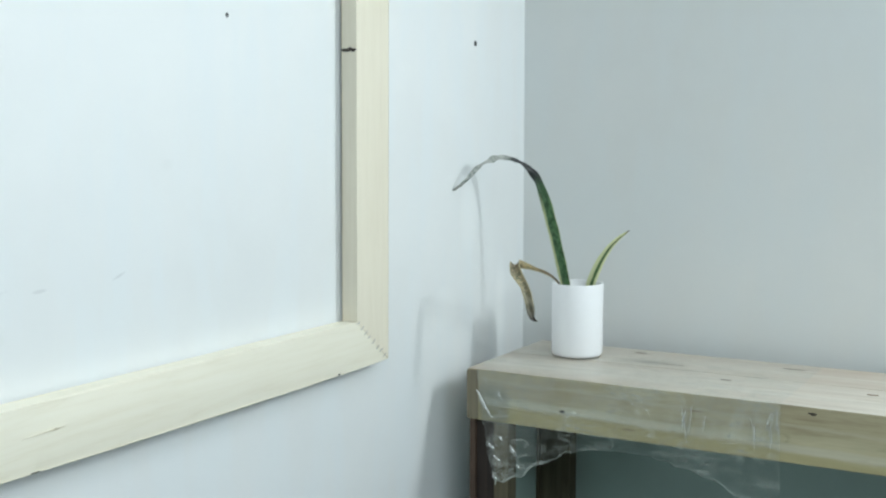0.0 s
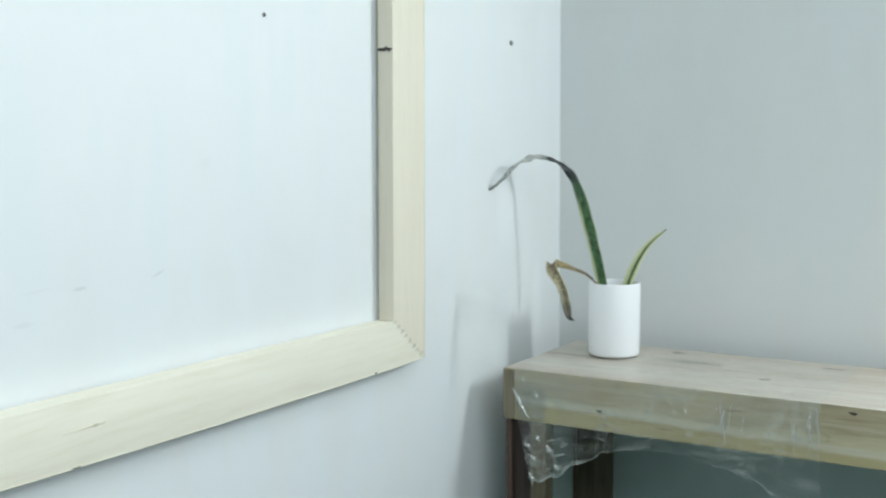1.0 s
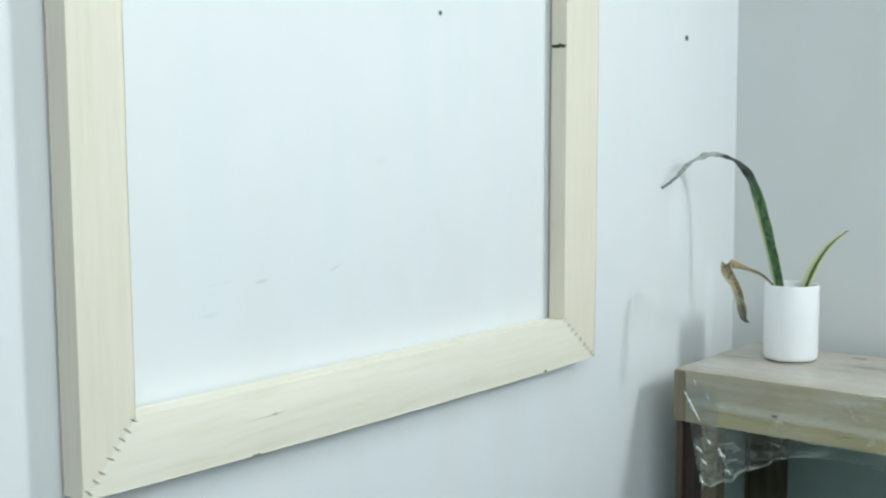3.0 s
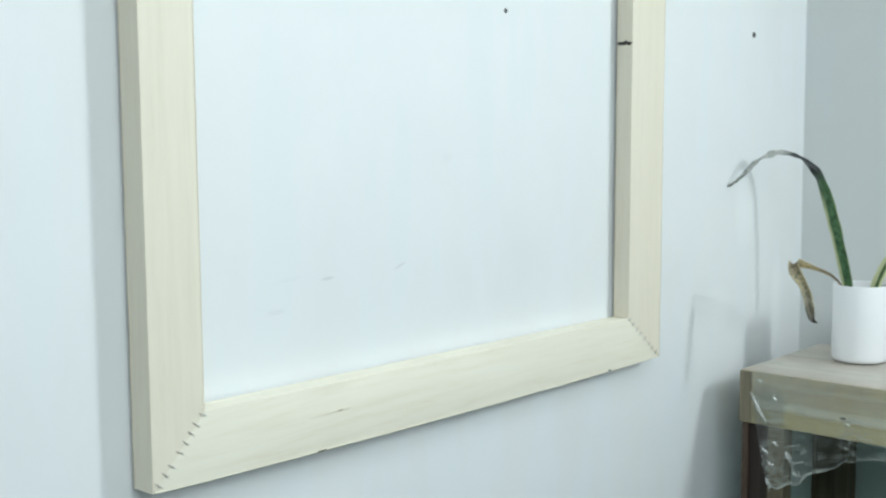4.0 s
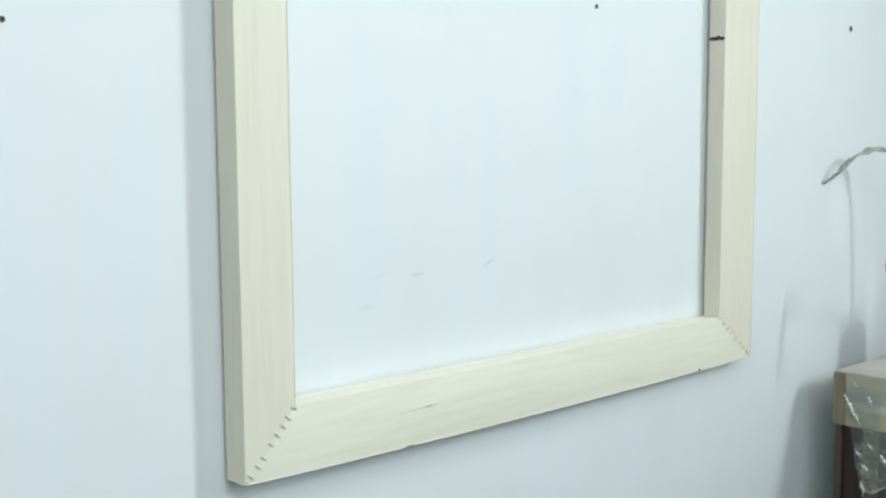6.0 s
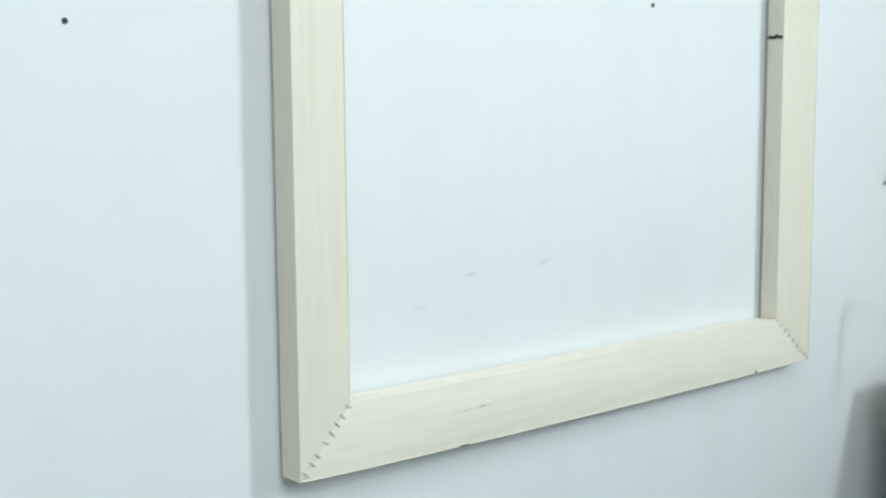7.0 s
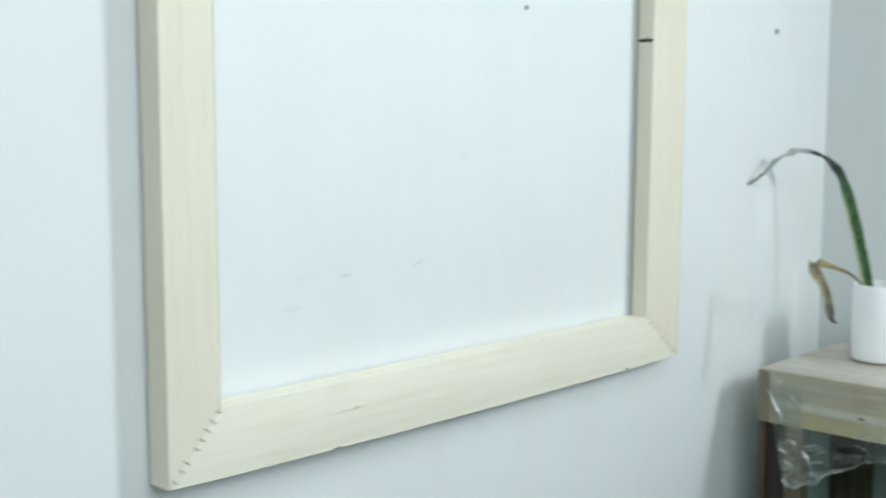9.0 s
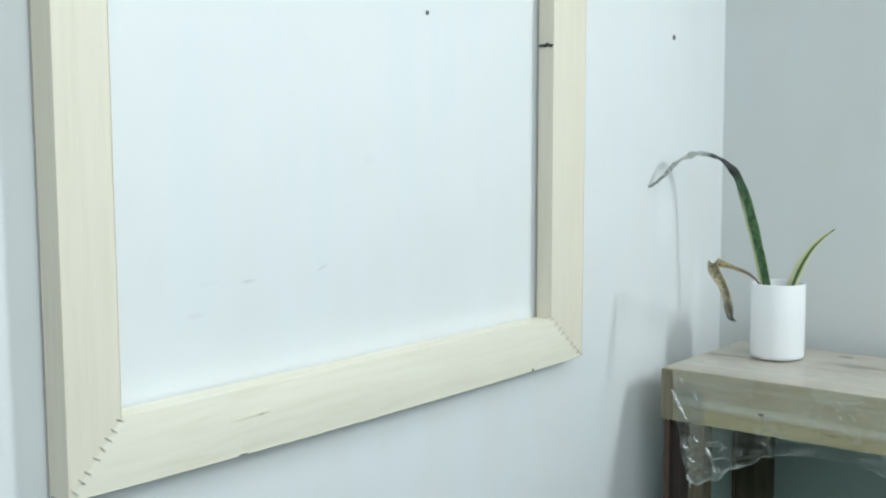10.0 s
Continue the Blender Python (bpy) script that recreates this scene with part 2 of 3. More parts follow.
SCUFFS = ((-1.586, 1.065, 0.016, 0.0035, 0.05, 0.20), (-1.432, 1.070, 0.018, 0.003, 0.35, 0.24),
          (-1.685, 1.027, 0.022, 0.005, 0.0, 0.09), (-1.660, 1.070, 0.03, 0.003, 0.1, 0.05), (-1.320, 1.235, 0.02, 0.012, 0.1, 0.04))
WHITE = paint("white_wall_paint", (0.80, 0.815, 0.82), SCUFFS, ((-0.42, 0.88, 0.07, 0.06, 0.35), (-0.13, 0.86, 0.035, 0.13, 0.5), (-0.30, 1.10, 0.05, 0.12, 0.4)))
# The same white, with the north wall's weaker light put into the colour.
WHITE_SHADED = paint("shaded_white_wall_paint", (0.75, 0.765, 0.755))
# Grey chosen for the unseen walls, to cut the light they bounce.
DIM = paint("bounce_cutting_grey", (0.45, 0.46, 0.46))
CEIL = paint("ceiling_paint", (0.82, 0.83, 0.83))
# Unseen floor; its dark green-grey dims and tints the bounced light.
FLOOR = plain("bounce_tint_floor", (0.10, 0.118, 0.112), 0.6, 0, 0.2, 9, 0.1)
PINE_Y = wood("pale_pine_level", "Y", (0.87, 0.832, 0.715), (0.84, 0.793, 0.66), (0.775, 0.715, 0.57), 0.55, 0, 1.0)
PINE_Z = wood("pale_pine_upright", "Z", (0.815, 0.757, 0.63), (0.775, 0.712, 0.58), (0.72, 0.655, 0.522), 0.55, 0, 4.0)
KNOT = plain("dark_knot", (0.045, 0.037, 0.03), 0.7, 0, 0.5, 120)
SCAR = plain("grey_wood_scar", (0.52, 0.45, 0.33), 0.8, 0, 0.4, 150)
GRAIN = plain("fine_grain_line", (0.69, 0.63, 0.50), 0.7, 0, 0.2, 150)
SCAR_OAK = plain("brown_wood_scar", (0.20, 0.145, 0.10), 0.8, 0, 0.5, 150)
STEEL = plain("staple_steel", (0.50, 0.48, 0.46), 0.4, 0.2, 0.2, 200)
OAK_TOP = wood("reclaimed_wood_top", "X", (0.65, 0.605, 0.53), (0.545, 0.50, 0.43), (0.33, 0.285, 0.23), 0.42, 1.6, 2.0, 1.3)
OAK_X = wood("reclaimed_wood_level", "X", (0.57, 0.525, 0.345), (0.44, 0.40, 0.255), (0.21, 0.178, 0.112), 0.6, 2.0, 5.0, 1.4)
OAK_FRONT = wood("olive_wood_front", "X", (0.56, 0.51, 0.335), (0.43, 0.39, 0.25), (0.20, 0.17, 0.11), 0.6, 2.0, 5.0, 1.4, layers=0.645)
OAK_END = wood("dark_wood_end", "Z", (0.28, 0.245, 0.165), (0.20, 0.17, 0.115), (0.11, 0.08, 0.058), 0.6, 0, 3.0)
# Leg wood, coloured darker to carry the shade under the table.
OAK_Z = wood("reclaimed_wood_shaded", "Z", (0.15, 0.13, 0.08), (0.10, 0.083, 0.049), (0.045, 0.036, 0.022), 0.65, 0, 7.0)
# Near-black wood that paints the shade in the gap between leg uprights.
GAP_DARK = wood("shaded_gap_wood", "Z", (0.045, 0.028, 0.02), (0.018, 0.012, 0.010), (0.008, 0.006, 0.006), 0.75, 0, 9.0)
UMBER = wood("umber_stained_wood", "Z", (0.11, 0.07, 0.048), (0.07, 0.043, 0.03), (0.035, 0.022, 0.017), 0.7, 0, 11.0)
PANEL = plain("grey_green_board", (0.39, 0.515, 0.48), 0.7, 0, 0.12, 6)
CERAMIC = plain("white_glazed_pot", (0.88, 0.885, 0.905), 0.30, 0, 0.02, 12)
SOIL = plain("potting_soil", (0.05, 0.035, 0.025), 0.95, 0, 0.6, 90, 0.8)
PLUG = plain("grey_wall_plug", (0.11, 0.115, 0.115), 0.6, 0, 0.3, 200)
HOLE = plain("hole_shade", (0.015, 0.015, 0.016), 0.9)
GREEN_LEAF = leaf_skin("striped_leaf", [(0.0, (0.09, 0.18, 0.07)), (0.10, (0.065, 0.16, 0.06)), (0.36, (0.075, 0.17, 0.07)), (0.395, (0.05, 0.07, 0.055)),
                                        (0.425, (0.011, 0.015, 0.017)), (0.575, (0.016, 0.02, 0.022)), (0.605, (0.42, 0.42, 0.40)), (0.72, (0.58, 0.57, 0.54)),
                                        (0.86, (0.50, 0.50, 0.48)), (1.0, (0.36, 0.35, 0.33))], (0.48, 0.53, 0.27), 0.9, (0.62, 0.84), 0.34, 0.62)
SMALL_LEAF = leaf_skin("pale_edged_leaf", [(0.0, (0.05, 0.11, 0.03)), (0.55, (0.06, 0.13, 0.04)), (0.85, (0.22, 0.25, 0.10)), (0.93, (0.16, 0.12, 0.07)), (1.0, (0.07, 0.055, 0.05))],
                       (0.60, 0.63, 0.36), 0.6, (0.22, 0.50), 0.92, 0.58)
BROWN_LEAF = leaf_skin("withered_leaf", [(0.0, (0.06, 0.045, 0.03)), (0.18, (0.16, 0.11, 0.055)), (0.34, (0.42, 0.32, 0.15)), (0.46, (0.24, 0.18, 0.115)), (0.60, (0.44, 0.36, 0.215)),
                                         (0.72, (0.19, 0.165, 0.10)), (0.88, (0.10, 0.085, 0.055)), (0.95, (0.05, 0.04, 0.035)), (1.0, (0.30, 0.27, 0.2))], (0.50, 0.43, 0.26), 0.85, (0.70, 0.95), 0.8)
FILM = film_skin("cling_film", 0.025, 0.003)
FILM_FOLD = film_skin("folded_cling_film", 0.48, 0.02)


# ---- builders ----
def part(name, bm, material, parent=None, label="", smooth=False, sharp=0):
    me = bpy.data.meshes.new(name)
    bmesh.ops.recalc_face_normals(bm, faces=bm.faces[:])
    bm.to_mesh(me)
    bm.free()
    me.materials.append(material)
    if smooth:
        for p in me.polygons:
            p.use_smooth = True
        if sharp:
            me.set_sharp_from_angle(angle=radians(sharp))
    ob = new(name, me)
    if parent is not None:
        ob.parent = parent
    if label:
        ob["label"] = label
    return ob


def thing(name, label, category, group=""):
    ob = new(name)
    ob.empty_display_size = 0.05
    return tagged(ob, label, category, group)


def box(x0, x1, y0, y1, z0, z1, edge=0.0):
    bm = bmesh.new()
    bmesh.ops.create_cube(bm, size=1)
    for v in bm.verts:
        v.co = ((x0 + x1) / 2 + v.co.x * (x1 - x0), (y0 + y1) / 2 + v.co.y * (y1 - y0), (z0 + z1) / 2 + v.co.z * (z1 - z0))
    if edge:
        bmesh.ops.bevel(bm, geom=bm.edges[:], offset=edge, segments=2, affect="EDGES", profile=0.6)
    return bm


def lathe(profile, n=64, centre=(0, 0, 0)):
    """Turned body from (radius, height) pairs; ends at radius 0 are closed."""
    bm = bmesh.new()
    rings = []
    for r, h in profile:
        if r < 1e-6:
            rings.append([bm.verts.new((centre[0], centre[1], centre[2] + h))])
        else:
            rings.append([bm.verts.new((centre[0] + r * math.cos(2 * math.pi * k / n), centre[1] + r * math.sin(2 * math.pi * k / n), centre[2] + h)) for k in range(n)])
    for a, b in zip(rings, rings[1:]):
        for k in range(n):
            q = [a[k % len(a)], a[(k + 1) % len(a)], b[(k + 1) % len(b)], b[k % len(b)]]
            q = list(dict.fromkeys(q))
            if len(q) > 2:
                bm.faces.new(q)
    return bm


def mitred(outer, inner, width, depth, place, soften, stations=90):
    """A board with mitred ends. outer, inner: its ends along its outer and inner edge; place(s, w, d) gives the world point;
    soften(u, corner) the roundness of each of its four long edges (0 outer back, 1 outer front, 2 inner front, 3 inner back)."""
    bm = bmesh.new()
    rings = []
    corners = ((0, 0), (0, depth), (width, depth), (width, 0))
    inward = ((1, 1), (1, -1), (-1, -1), (-1, 1))
    for i in range(stations + 1):
        u = i / stations
        ring = []
        for k, ((cw, cd), (iw, idp)) in enumerate(zip(corners, inward)):
            r = soften(u, k)
            pts = [(cw + iw * r * (1 - math.sin(a)), cd + idp * r * (1 - math.cos(a))) for a in (0, math.pi / 6, math.pi / 3, math.pi / 2)]
            if k == 2:
                ring += [(0.007, depth), (width * 0.5, depth), (width - 0.008, depth)]
            ring += pts if k in (1, 3) else pts[::-1]
        done = []
        for w, d in ring:
            f = w / width
            s = (outer[0] + (outer[1] - outer[0]) * u) * (1 - f) + (inner[0] + (inner[1] - inner[0]) * u) * f
            done.append(bm.verts.new(place(s, w, d)))
        rings.append(done)
    m = len(rings[0])
    for a, b in zip(rings, rings[1:]):
        for k in range(m):
            bm.faces.new((a[k], a[(k + 1) % m], b[(k + 1) % m], b[k]))
    bm.faces.new(rings[0])
    bm.faces.new(rings[-1][::-1])
    return bm


def spline(points, n):
    """A smooth line through the points (Catmull-Rom), n + 1 places on it."""
    p = [Vector(q) for q in points]
    p = [p[0] * 2 - p[1]] + p + [p[-1] * 2 - p[-2]]
    out = []
    spans = len(p) - 3
    for i in range(n + 1):
        t = min(i / n * spans, spans - 1e-6)
        k, f = int(t), t - int(t)
        a, b, c, d = p[k:k + 4]
        out.append(0.5 * ((2 * b) + (c - a) * f + (2 * a - 5 * b + 4 * c - d) * f * f + (3 * b - a - 3 * c + d) * f ** 3))
    return out


def blade(points, widths, across, crease, crumple, thick=0.0016, n=72, m=8, seed=0):
    """A leaf: a strip along the points with a creased cross-section, two faces and closed edges. across: direction of its width at each point."""
    line = spline(points, n)
    wide = spline([(w, 0, 0) for w in widths], n)
    side = spline(across, n)
    bm = bmesh.new()
    uv = bm.loops.layers.uv.new("UVMap")
    top, low = [], []
    for i, c in enumerate(line):
        tangent = (line[min(i + 1, n)] - line[max(i - 1, 0)]).normalized()
        s = side[i] - tangent * side[i].dot(tangent)
        s.normalize()
        nrm = tangent.cross(s)
        w = max(wide[i].x, 0.0006)
        ra, rb = [], []
        for j in range(m + 1):
            q = j / m * 2 - 1
            k = noise.noise(Vector((i * 0.16, q * 1.4, seed))) * crumple(i / n)
            e = 1 + 0.10 * noise.noise(Vector((i * 0.23, seed + 5.0, q)))
            at = c + s * (q * w / 2 * e) + nrm * (crease * w * (abs(q) ** 1.5 - 0.4) + k)
            h = thick * (1 - 0.85 * abs(q)) / 2 + 0.0001
            ra.append((bm.verts.new(at + nrm * h), (j / m, i / n)))
            rb.append((bm.verts.new(at - nrm * h), (j / m, i / n)))
        top.append(ra)
        low.append(rb)

    def quad(q):
        f = bm.faces.new([v for v, _ in q])
        for loop, (_, c) in zip(f.loops, q):
            loop[uv].uv = c
    for i in range(n):
        for j in range(m):
            quad((top[i][j], top[i][j + 1], top[i + 1][j + 1], top[i + 1][j]))
            quad((low[i][j], low[i + 1][j], low[i + 1][j + 1], low[i][j + 1]))
        quad((top[i][0], top[i + 1][0], low[i + 1][0], low[i][0]))
        quad((top[i][m], low[i][m], low[i + 1][m], top[i + 1][m]))
    for e in (0, n):
        for j in range(m):
            quad((top[e][j], low[e][j], low[e][j + 1], top[e][j + 1]))
    return bm


# ---- the room ----
for name, bounds, mat, label, cat in (
        ("floor", (-0.12, EAST + 0.12, SOUTH - 0.12, 0.12, -0.12, 0.0), FLOOR, "unseen floor of the small room, dark grey-green to dim and tint bounced light", "floor"),
        ("ceiling", (-0.12, EAST + 0.12, SOUTH - 0.12, 0.12, HIGH, HIGH + 0.12), CEIL, "plain white painted ceiling", "ceiling"),
        ("wall_west", (-0.12, 0.0, SOUTH - 0.12, 0.12, 0.0, HIGH), WHITE, "scuffed white painted wall behind the wooden frame", "wall"),
        ("wall_north", (0.0, EAST + 0.12, 0.0, 0.12, 0.0, HIGH), WHITE_SHADED, "plain white painted wall behind the table, coloured darker for shade", "wall"),
        ("wall_east", (EAST, EAST + 0.12, SOUTH, 0.0, 0.0, HIGH), DIM, "plain unseen wall, greyed to cut bounced light", "wall"),
        ("wall_south", (0.0, EAST + 0.12, SOUTH - 0.12, SOUTH, 0.0, HIGH), DIM, "plain unseen wall, greyed to cut bounced light", "wall")):
    tagged(part(name, box(*bounds), mat), label, cat, kind="structure")


# ---- the wooden frame on the wall ----
LO, RO, LI, RI = -1.9295, -0.7220, -1.8473, -0.8395
Z0, Z1, Z2, Z3 = 0.8235, 0.9147, 1.920, 2.007
BACK, THICK = 0.0045, 0.0345


def hung(d, y, z):
    """The frame hangs a little out of level and stands further off the wall towards its near stile; the far stile leans."""
    f = (RO - y) / (RO - LO)
    sag = 0.006 * max(0.0, math.sin(math.pi * f)) ** 0.6 * max(0.0, (Z1 - z) / (Z1 - Z0))
    return (BACK + 0.002 * f + d * (1 + 0.203 * f), y + 0.0105 * (z - Z1) * (1 - f), z + 0.0085 * f - sag)


def rough_edge(seed, base=0.0009, vary=0.0005):
    def soften(u, k):
        return base + vary * noise.noise(Vector((u * 9, k * 3.7, seed)))
    return soften


CHIP_R, CHIP_L = -0.902, -1.643


def rail_edge(u, k):
    y = LO + (RO - LO) * u
    r = 0.001 + 0.0005 * noise.noise(Vector((u * 11, k * 3.7, 2.0)))
    if k == 1:
        if CHIP_L < y < CHIP_R:
            r += 0.0006 + 0.0006 * noise.noise(Vector((u * 30, 1.0, 8.0)))
        r += 0.0016 * math.exp(-((y - CHIP_L - 0.004) / 0.006) ** 2) + 0.0016 * math.exp(-((y - CHIP_R) / 0.005) ** 2)
    if k == 2:
        wane = max(0.0, math.sin(min(1, max(0, (u - 0.05) / 0.62)) * math.pi))
        r += wane * (0.0012 + 0.0022 * noise.noise(Vector((u * 12, 4.0, 1.0))))
    return max(r, 0.0008)


wooden_frame = thing("wooden_frame", "large bare pale pine frame with stapled corners on white wall", "frame")
part("bottom_rail", mitred((LO + 0.001, RO - 0.001), (LI - 0.001, RI + 0.001), Z1 - Z0, THICK - 0.0005, lambda s, w, d: hung(d, s, Z0 + w), rail_edge, 240), PINE_Y, wooden_frame, smooth=True, sharp=50)
part("top_rail", mitred((LO, RO), (LI, RI), Z3 - Z2, THICK, lambda s, w, d: hung(d, s, Z3 - w), rough_edge(3.0)), PINE_Y, wooden_frame, smooth=True, sharp=50)
part("stile", mitred((Z0, Z3), (Z1, Z2), LI - LO, THICK, lambda s, w, d: hung(d, LO + w, s), rough_edge(4.0)), PINE_Z, wooden_frame, smooth=True, sharp=50)
right_stile = part("stile", mitred((Z0, Z3), (Z1, Z2), RO - RI, THICK, lambda s, w, d: hung(d, RO - w, s), rough_edge(5.0)), PINE_Z, wooden_frame, smooth=True, sharp=50)


def streak_mark(length, height, seed, n=26):
    """A thin ragged patch, 0.6 mm proud, lying in its own xy plane."""
    bm = bmesh.new()
    up, dn = [], []
    for i in range(n + 1):
        q = i / n * 2 - 1
        h = height * (1 - abs(q) ** 4 * 0.75) * (0.75 + 0.5 * noise.noise(Vector((q * 4, seed, 0))))
        o = 0.3 * height * noise.noise(Vector((q * 2.5, seed, 4)))
        up.append((q * length / 2, o + h / 2))
        dn.append((q * length / 2, o - h / 2))
    a = [[bm.verts.new((x, y, z)) for x, y in row] for row in (up, dn) for z in (0.0006, -0.001)]
    for i in range(n):
        bm.faces.new((a[0][i], a[0][i + 1], a[2][i + 1], a[2][i]))
        bm.faces.new((a[1][i], a[3][i], a[3][i + 1], a[1][i + 1]))
        bm.faces.new((a[0][i], a[1][i], a[1][i + 1], a[0][i + 1]))
        bm.faces.new((a[2][i], a[2][i + 1], a[3][i + 1], a[3][i]))
    for i in (0, n):
        bm.faces.new((a[0][i], a[2][i], a[3][i], a[1][i]))
    return bm


# the dark knot across the inner side of a stile, and the small knot on the bottom rail
knot = part("knot", streak_mark(0.034, 0.0080, 1.0), KNOT, right_stile, "black knot across the inner edge")
kx, ky, kz = hung(THICK / 2, RI, 1.4405)
knot.matrix_local = Matrix(((1, 0, 0, kx), (0, 0, -1, ky - 0.0005), (0, 1, 0, kz), (0, 0, 0, 1)))
rail = [o for o in wooden_frame.children if o.name.startswith("bottom_rail")][0]
for y, z, length, high, mat in ((-1.6066, 0.8750, 0.012, 0.0032, SCAR), (-1.650, 0.8735, 0.12, 0.0007, GRAIN), (CHIP_L, Z0 + 0.0016, 0.016, 0.0016, KNOT), (CHIP_R, Z0 + 0.0024, 0.007, 0.0032, KNOT)):
    k = part("knot", streak_mark(length, high, y), mat, rail, "small grey-brown knot or chipped spot")
    kx, ky, kz = hung(THICK, y, z)
    k.matrix_local = Matrix(((0, 0, 1, kx - 0.0004), (1, 0.0, 0, ky), (0.08, 1, 0, kz), (0, 0, 0, 1)))


def staple_wire(length, wire=0.0013):
    """A staple's crown: a flattened wire with its two ends bent down into the wood, along x."""
    bm = bmesh.new()
    line = [(-length / 2, -0.002), (-length / 2, 0.0002), (-length / 2 + 0.0008, 0.0008), (length / 2 - 0.0008, 0.0008), (length / 2, 0.0002), (length / 2, -0.002)]
    rings = []
    for x, z in line:
        rings.append([bm.verts.new((x, a * wire / 2, z + b * 0.0005)) for a, b in ((-1, -1), (1, -1), (1, 1), (-1, 1))])
    for a, b in zip(rings, rings[1:]):
        for k in range(4):
            bm.faces.new((a[k], a[(k + 1) % 4], b[(k + 1) % 4], b[k]))
    bm.faces.new(rings[0])
    bm.faces.new(rings[-1])
    return bm


random.seed(4)
first = None
for (y0, z0), (y1, z1), turn in (((LO, Z0), (LI, Z1), -32), ((RO, Z0), (RI, Z1), 30)):
    for k in range(8):
        f = 0.12 + 0.855 * k / 7 + random.uniform(-0.025, 0.025)
        y, z = y0 + (y1 - y0) * f, z0 + (z1 - z0) * f
        if first is None:
            st = first = part("staple", staple_wire(0.0120, 0.0009), STEEL, wooden_frame, "short grey wire staple across the mitre")
        else:
            st = new("staple", first.data)
            st.parent = wooden_frame
            st["label"] = first["label"]
        a = radians(turn + random.uniform(-9, 9))
        kx, ky, kz = hung(THICK, y, z)
        st.matrix_local = Matrix(((0, 0, 1, kx + 0.0002), (math.cos(a), -math.sin(a), 0, ky), (math.sin(a), math.cos(a), 0, kz), (0, 0, 0, 1)))


# ---- holes with wall plugs ----
def wall_plug(y, z, r):
    ob = thing("wall_plug", "small grey plastic plug in a drilled hole in the white wall", "wall plug", "plugs in the wall")
    ob.matrix_world = pose(0.0, y, z, 0, 90, 0)
    part("collar", lathe([(r * 0.45, -0.004), (r * 0.5, 0.0008), (r * 0.95, 0.0012), (r * 1.05, 0.0006), (r * 1.05, -0.004)], 20), PLUG, ob, smooth=True)
    # The wall is uncut; a near-black disc paints the shade of the hole.
    part("hole", lathe([(0, 0.0006), (r * 0.52, 0.0006), (r * 0.52, -0.006), (0, -0.006)], 16), HOLE, ob, "near-black disc painted as the shaded hole")
    return ob


wall_plug(-1.167, 1.481, 0.0040)
wall_plug(-0.270, 1.488, 0.0064)
wall_plug(-2.196, 1.403, 0.0036)


# ---- the table ----
TX0, TX1, TY0, TY1, TZ = 0.080, 1.62, -0.455, -0.060, 0.76
table = thing("table", "thick reclaimed wood console table partly wrapped in cling film", "table")
cuts = (-0.455, -0.350, -0.243, -0.152, -0.060)
SKEW = 0.011


def front(x):
    """The table's front runs a little out of square."""
    return TY0 - (x - TX0) * SKEW


def skewed(bm):
    for v in bm.verts:
        if v.co.y < TY0 + 0.05:
            v.co.y -= (v.co.x - TX0) * SKEW
    return bm


for k, (a, b) in enumerate(zip(cuts, cuts[1:])):
    plank = part("plank", skewed(box(TX0 + 0.001 * (k % 2), TX1 - 0.002 * (k % 3), a + (0.0006 if k else 0), b - 0.0006, TZ - (0.115 if k == 0 else 0.042), TZ - 0.0005 * (k % 2), 0.0022)), OAK_TOP if k else OAK_FRONT, table)
    if k == 0:
        # Upward faces take the paler, greyer top wood; the front stays olive.
        plank.data.materials.append(OAK_TOP)
        for p in plank.data.polygons:
            p.material_index = 1 if p.normal.z > 0.5 else 0
part("end_board", box(TX0 - 0.0015, TX0 + 0.027, TY0 - 0.0015, TY0 + 0.004, TZ - 0.113, TZ - 0.003, 0.0005), OAK_END, table, "narrow darker strip at the end of the front")
part("back_apron", box(TX0 + 0.01, TX1 - 0.01, -0.099, -0.067, TZ - 0.115, TZ - 0.043, 0.002), OAK_X, table)
part("back_panel", box(TX0 + 0.001, TX1 - 0.02, -0.062, -0.054, 0.06, TZ - 0.117, 0.001), PANEL, table, "dull grey-green board closing the back")
part("end_panel", box(TX0 + 0.003, TX0 + 0.011, TY0 + 0.047, TY1 - 0.048, 0.06, TZ - 0.117, 0.001), PANEL, table, "dull grey-green board closing the end")
part("end_apron", box(TX0 + 0.012, TX0 + 0.044, -0.349, -0.100, TZ - 0.115, TZ - 0.043, 0.002), OAK_X, table)
part("end_apron", box(TX1 - 0.044, TX1 - 0.012, -0.349, -0.100, TZ - 0.115, TZ - 0.043, 0.002), OAK_X, table)


def leg(x, y, front):
    """A leg of two uprights with a board set back between them, coloured dark for the gap's shade."""
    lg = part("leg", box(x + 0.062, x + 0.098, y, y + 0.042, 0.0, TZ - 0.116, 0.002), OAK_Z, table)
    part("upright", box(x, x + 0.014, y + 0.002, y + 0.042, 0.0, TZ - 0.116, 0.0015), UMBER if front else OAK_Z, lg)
    part("infill", box(x + 0.0145, x + 0.0615, y + 0.010, y + 0.036, 0.0, TZ - 0.116, 0.001), GAP_DARK if front else OAK_Z, lg, "board between the uprights, coloured dark as a shaded gap")
    return lg


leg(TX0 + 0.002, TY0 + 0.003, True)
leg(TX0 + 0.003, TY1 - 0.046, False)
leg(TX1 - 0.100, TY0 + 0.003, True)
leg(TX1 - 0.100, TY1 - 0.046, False)


